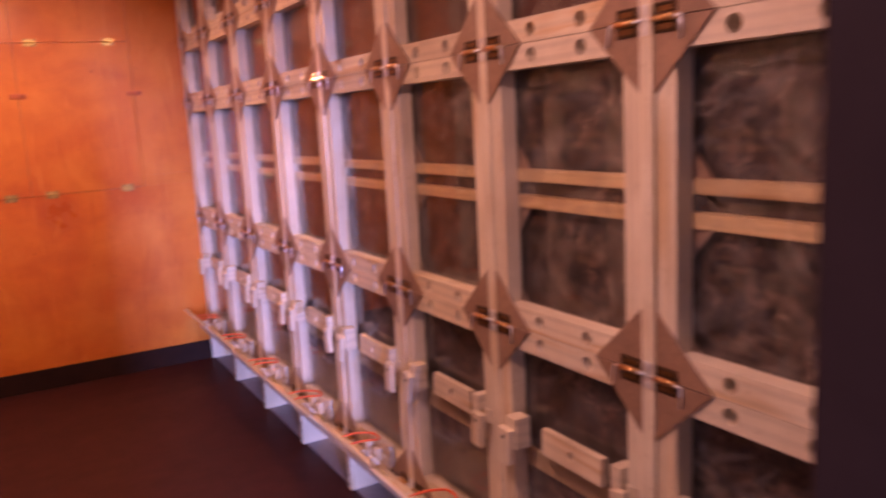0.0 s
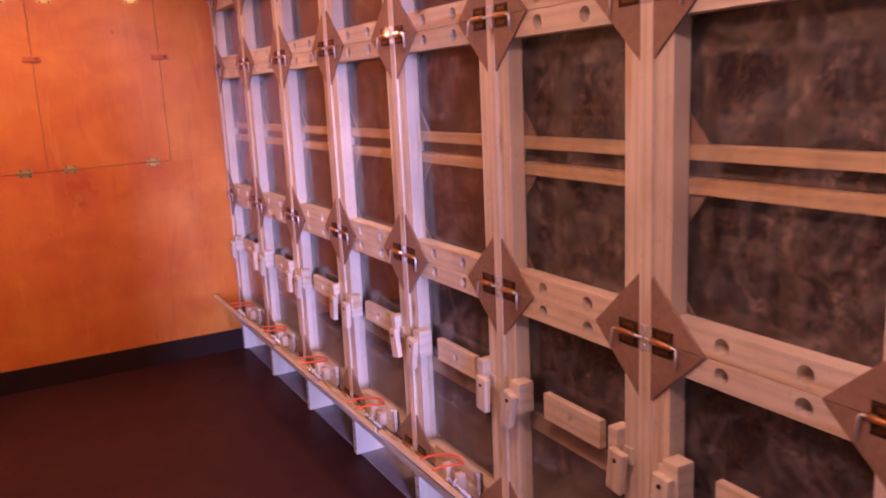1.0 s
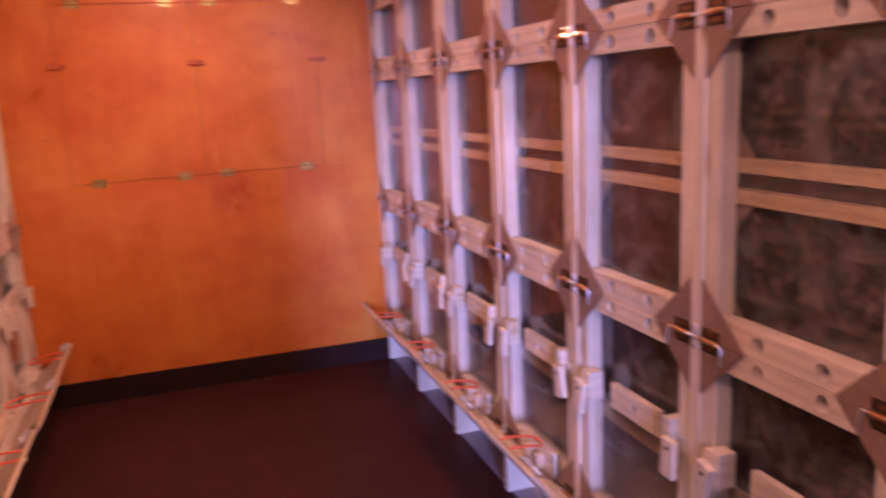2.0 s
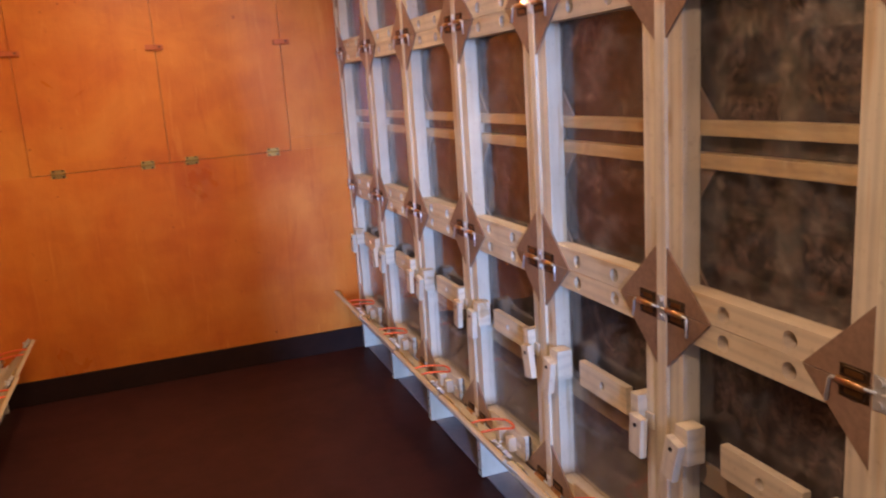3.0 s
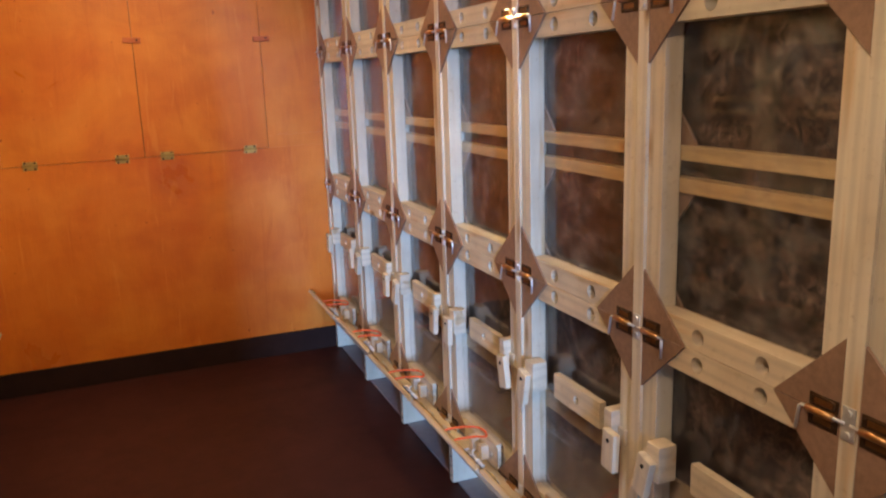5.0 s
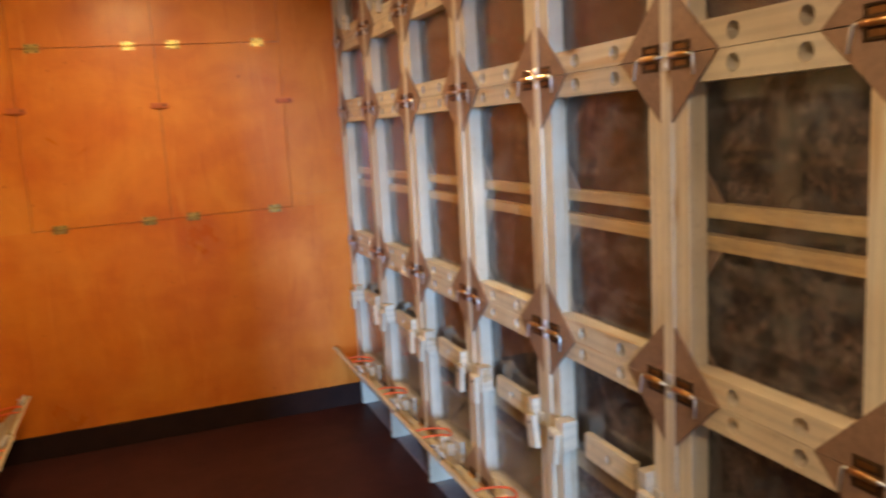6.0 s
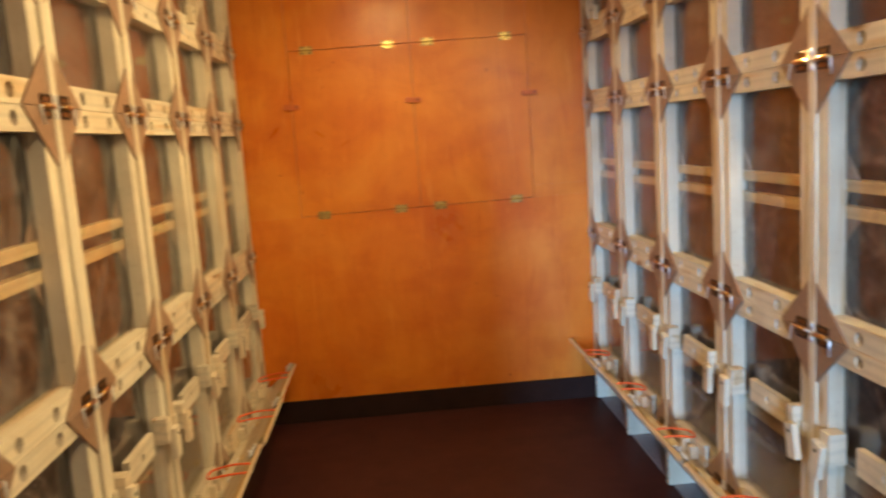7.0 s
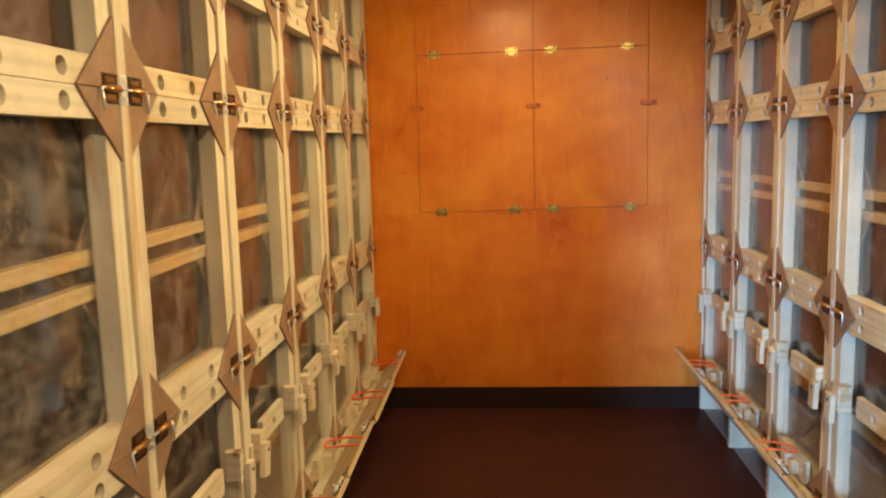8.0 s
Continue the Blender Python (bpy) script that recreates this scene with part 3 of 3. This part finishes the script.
# bottom flap, tilted outwards, with its cord loop
def make_flap(slack, reach):
    t = thing("bottom_flap", "pale wooden bottom flap tilted outwards, held by an orange cord loop", "flap", "bottom flaps")
    a, b = 0.008, PITCH - 0.008
    hx, hz, tx, tz = -0.058, 0.292, -reach, 0.400
    n = Vector((tz - hz, 0, -(tx - hx))).normalized() * 0.006
    d = Vector((tx - hx, 0, tz - hz)).normalized()
    sec = [(hx - n.x, hz - n.z), (tx - n.x, tz - n.z), (tx + n.x, tz + n.z), (hx + n.x, hz + n.z)]
    part("board", profile_y(sec, a, b, 0.001), SHADED_FLAP_PINE, t)
    e = Vector((tx, 0, tz)) - d * 0.034
    m = n * 1.02
    p, q = e + m, Vector((tx, 0, tz)) + m
    part("edge_strip", profile_y([(p.x, p.z), (q.x, q.z), (q.x + n.x, q.z + n.z), (p.x + n.x, p.z + n.z)], a + 0.02, b - 0.012, 0.0008), BAR, t)
    for y in (0.085, PITCH - 0.085):
        o = Vector((hx, 0, hz)) + n * 1.03 + d * 0.006
        s = n.normalized() * 0.002
        w = o + d * 0.026
        leaf = part("hinge_leaf", profile_y([(o.x, o.z), (w.x, w.z), (w.x + s.x, w.z + s.z), (o.x + s.x, o.z + s.z)], y - 0.025, y + 0.025), BRASS, t)
        part("hinge_barrel", tube([(hx + n.x, y - 0.025, hz + n.z + 0.004), (hx + n.x, y + 0.025, hz + n.z + 0.004)], 0.005), STEEL, t, smooth=True)
    # a slim barrel bolt on the lip by the near upright, its brass-screwed catch by the far one
    o = Vector((tx, 0, tz)) + n * 2.06 - d * 0.016
    up = n.normalized()
    g, h = o - d * 0.013, o + d * 0.013
    plate = [(g.x, g.z), (h.x, h.z), (h.x + up.x * 0.002, h.z + up.z * 0.002), (g.x + up.x * 0.002, g.z + up.z * 0.002)]
    part("bolt_plate", profile_y(plate, 0.030, 0.140), SCREW_DARK, t, "dark bolt plate")
    part("slide_bolt", tube([o + up * 0.008 + Vector((0, y, 0)) for y in (0.012, 0.135)], 0.006), STEEL, t, "bright slide bolt", smooth=True)
    part("bolt_knob", tube([o + up * 0.008 + Vector((0, 0.105, 0)), o + up * 0.026 + Vector((0, 0.105, 0))], 0.004), STEEL, t, smooth=True)
    for y in (0.045, 0.085, 0.125):
        q0 = o + Vector((0, y, 0))
        part("strap", tube([q0 - d * 0.013 + up * 0.002, q0 - d * 0.007 + up * 0.013, q0 + d * 0.007 + up * 0.013, q0 + d * 0.013 + up * 0.002], 0.003, 6), STEEL, t)
    part("catch_plate", profile_y(plate, PITCH - 0.078, PITCH - 0.022), SCREW_DARK, t, "dark bolt catch")
    for y in (PITCH - 0.066, PITCH - 0.050, PITCH - 0.034):
        q0 = o + up * 0.001 + Vector((0, y, 0))
        part("screw", tube([q0, q0 + up * 0.006], 0.0055, 10), BRASS, t)
    # the loop runs from the flap's upper edge over a peg block
    c, hw, pts = PITCH / 2 - 0.040 + slack, 0.040, []
    ox, oz, ix, iz = tx + 0.010, tz + 0.008, -0.034, 0.396
    for k in range(7):
        u = k / 6
        pts.append((ox + (ix - ox) * u, c - hw - 0.004 * math.sin(u * 3.1), oz + (iz - oz) * u + 0.006 * math.sin(u * math.pi)))
    for k in range(1, 6):
        u = k / 6 * math.pi
        pts.append((ix + 0.016 * math.sin(u), c - hw * math.cos(u), iz))
    for k in range(7):
        u = 1 - k / 6
        pts.append((ox + (ix - ox) * u, c + hw + 0.004 * math.sin(u * 3.1), oz + (iz - oz) * u + 0.004 * math.sin(u * math.pi)))
    part("cord_loop", tube(pts, 0.0042, 8), CORD, t, "bright orange elastic cord loop", smooth=True)
    return t


def make_top_block(tilt):
    t = thing("turn_latch", "pale wooden turn button above the upper hatch rail", "latch", "turn latches of the upper hatches")
    b = part("button", box(-0.028, 0.0, -0.017, 0.017, -0.036, 0.036, 0.003), PINE_V, t)
    part_of("screw", ROUND, b, pose(-0.028, 0, 0.012))
    t.matrix_basis = pose(-0.001, PITCH / 2, 2.150, tilt, 0, 0)
    return t


def spread(proto, places):
    """The first place takes the model itself, the others its copies."""
    base = proto.matrix_basis.copy()
    for i, m in enumerate(places):
        if i == 0:
            proto.matrix_basis = m @ base
        else:
            copy_thing(proto, m @ base)


R = [bay_r(k) for k in range(BAYS)]
L = [bay_l(k) for k in range(BAYS)]        # turned round, a bay runs back from its far upright
spread(make_post(), [place_r(k) for k in range(BAYS + 1)] + [place_l(k) for k in range(BAYS + 1)])
spread(make_hatch(Z0, Z1, HOLES, HOLES, "pine-framed lower hatch glazed with a clear sheet"), R + L)
spread(make_hatch(Z1, Z2, HOLES, HOLES, "pine-framed middle hatch glazed with a clear sheet"), R + L)
spread(make_hatch(Z2, Z3, (PITCH / 2,), HOLES, "short pine-framed upper hatch glazed with a clear sheet", r_top=0.012), R + L)
spread(make_hatch(Z3, CEIL_Z - 0.002, (), (), "short pine-framed hatch below the ceiling", gussets=(1, 0)), R + L)
everything = R + L
for seed, (za, zb, top, low) in enumerate(((0.30, 0.990, 0, 0), (1.020, 1.343, 1, 0), (1.380, 1.705, 0, 1), (1.73, 2.07, 0, 0), (2.10, 2.44, 0, 0))):
    spread(make_comb(za, zb, top, low, 3.7 * seed + 1.3), everything)
spread(make_slide_sheet(), everything)
rng = random.Random(4)
for model in range(3):
    lean = (-0.005, 0.003, 0.006)[model]
    spread(make_flap(rng.uniform(-0.012, 0.012), 0.152 + lean), R[model::3])
    spread(make_flap(rng.uniform(-0.012, 0.012), 0.184 - lean), L[model::3])
    spread(make_top_block(rng.uniform(-9, 9)), everything[model::3])
LAT = [m @ pose(0, Y0 + STILE, 0) for m in everything]
mirror_far = [m @ pose(0, Y1 - STILE, 0) for m in everything]
for model in range(3):
    spread(make_latch((3, -12, 6)[model]), LAT[model::3])


def make_latch_far(tilt):
    """The same latch handed the other way; the opening lies towards -y."""
    t = thing("turn_latch", "pale wooden block with a turning button on the hatch stile", "latch", "turn latches of the lower hatches")
    part("block", box(-0.026, 0.021, -0.046, -0.001, 0.672, 0.758, 0.002), PINE_H, t)
    part("spacer", box(-0.006, 0.0, 0.001, 0.030, 0.680, 0.730, 0.001), PINE_V, t)
    b = part("button", box(-0.019, 0.0, -0.024, 0.024, -0.076, 0.024, 0.003), PINE_V, t)
    b.matrix_basis = pose(-0.0265, -0.012, 0.704, tilt, 0, 0)
    part_of("screw", ROUND, b, pose(-0.019, 0.0, 0.002))
    return t


for model in range(3):
    spread(make_latch_far((12, 4, 15)[model]), mirror_far[model::3])
JOINTS = [place_r(k) @ pose(0, 0, z) for k in range(BAYS + 1) for z in (Z0, Z1, Z2, Z3)] + [place_l(k) @ pose(0, 0, z) for k in range(BAYS + 1) for z in (Z0, Z1, Z2, Z3)]
for model in range(4):
    spread(make_pin_hinge(rng.uniform(-0.05, 0.3), rng.uniform(0.05, 0.5)), JOINTS[model::4] if model else JOINTS[0::4])

# sills that carry the flaps
for m, name in ((pose(FACE_R, COLS_R[0], 0), "sill_board"), (pose(FACE_L, COLS_L[BAYS], 0, 0, 0, 180), "sill_board")):
    s = solid(name, box(-0.066, -0.009, 0.02, PITCH * BAYS - 0.002, 0.262, 0.284, 0.002), PINE_H, "pine sill board along the foot of the hatches", "sill")
    s.matrix_basis = m

# flat lamps under the ceiling, added out of view
WHITE_METAL = plain("white_metal", (0.75, 0.75, 0.73), 0.4)
for lx, ly in ((0.0, 1.05), (0.05, 4.05)):
    lamp = thing("ceiling_lamp", "unseen flat square white ceiling lamp, added for warm light", "lamp", "ceiling lamps")
    part("housing", box(lx - 0.13, lx + 0.13, ly - 0.13, ly + 0.13, 2.446, CEIL_Z, 0.004), WHITE_METAL, lamp)

# body for the added strip fill; it stays out of view
strip = thing("strip_lamp", "added slim aluminium strip lamp under the ceiling, out of view", "lamp")
part("channel", profile_y([(0.985, 2.385), (1.02, 2.385), (1.02, 2.43), (0.985, 2.43)], 0.75, 4.85, 0.002), STEEL, strip)
part("bracket", box(0.99, 1.015, 1.2, 1.24, 2.43, CEIL_Z, 0.002), STEEL, strip)
part("bracket", box(0.99, 1.015, 4.2, 4.24, 2.43, CEIL_Z, 0.002), STEEL, strip)
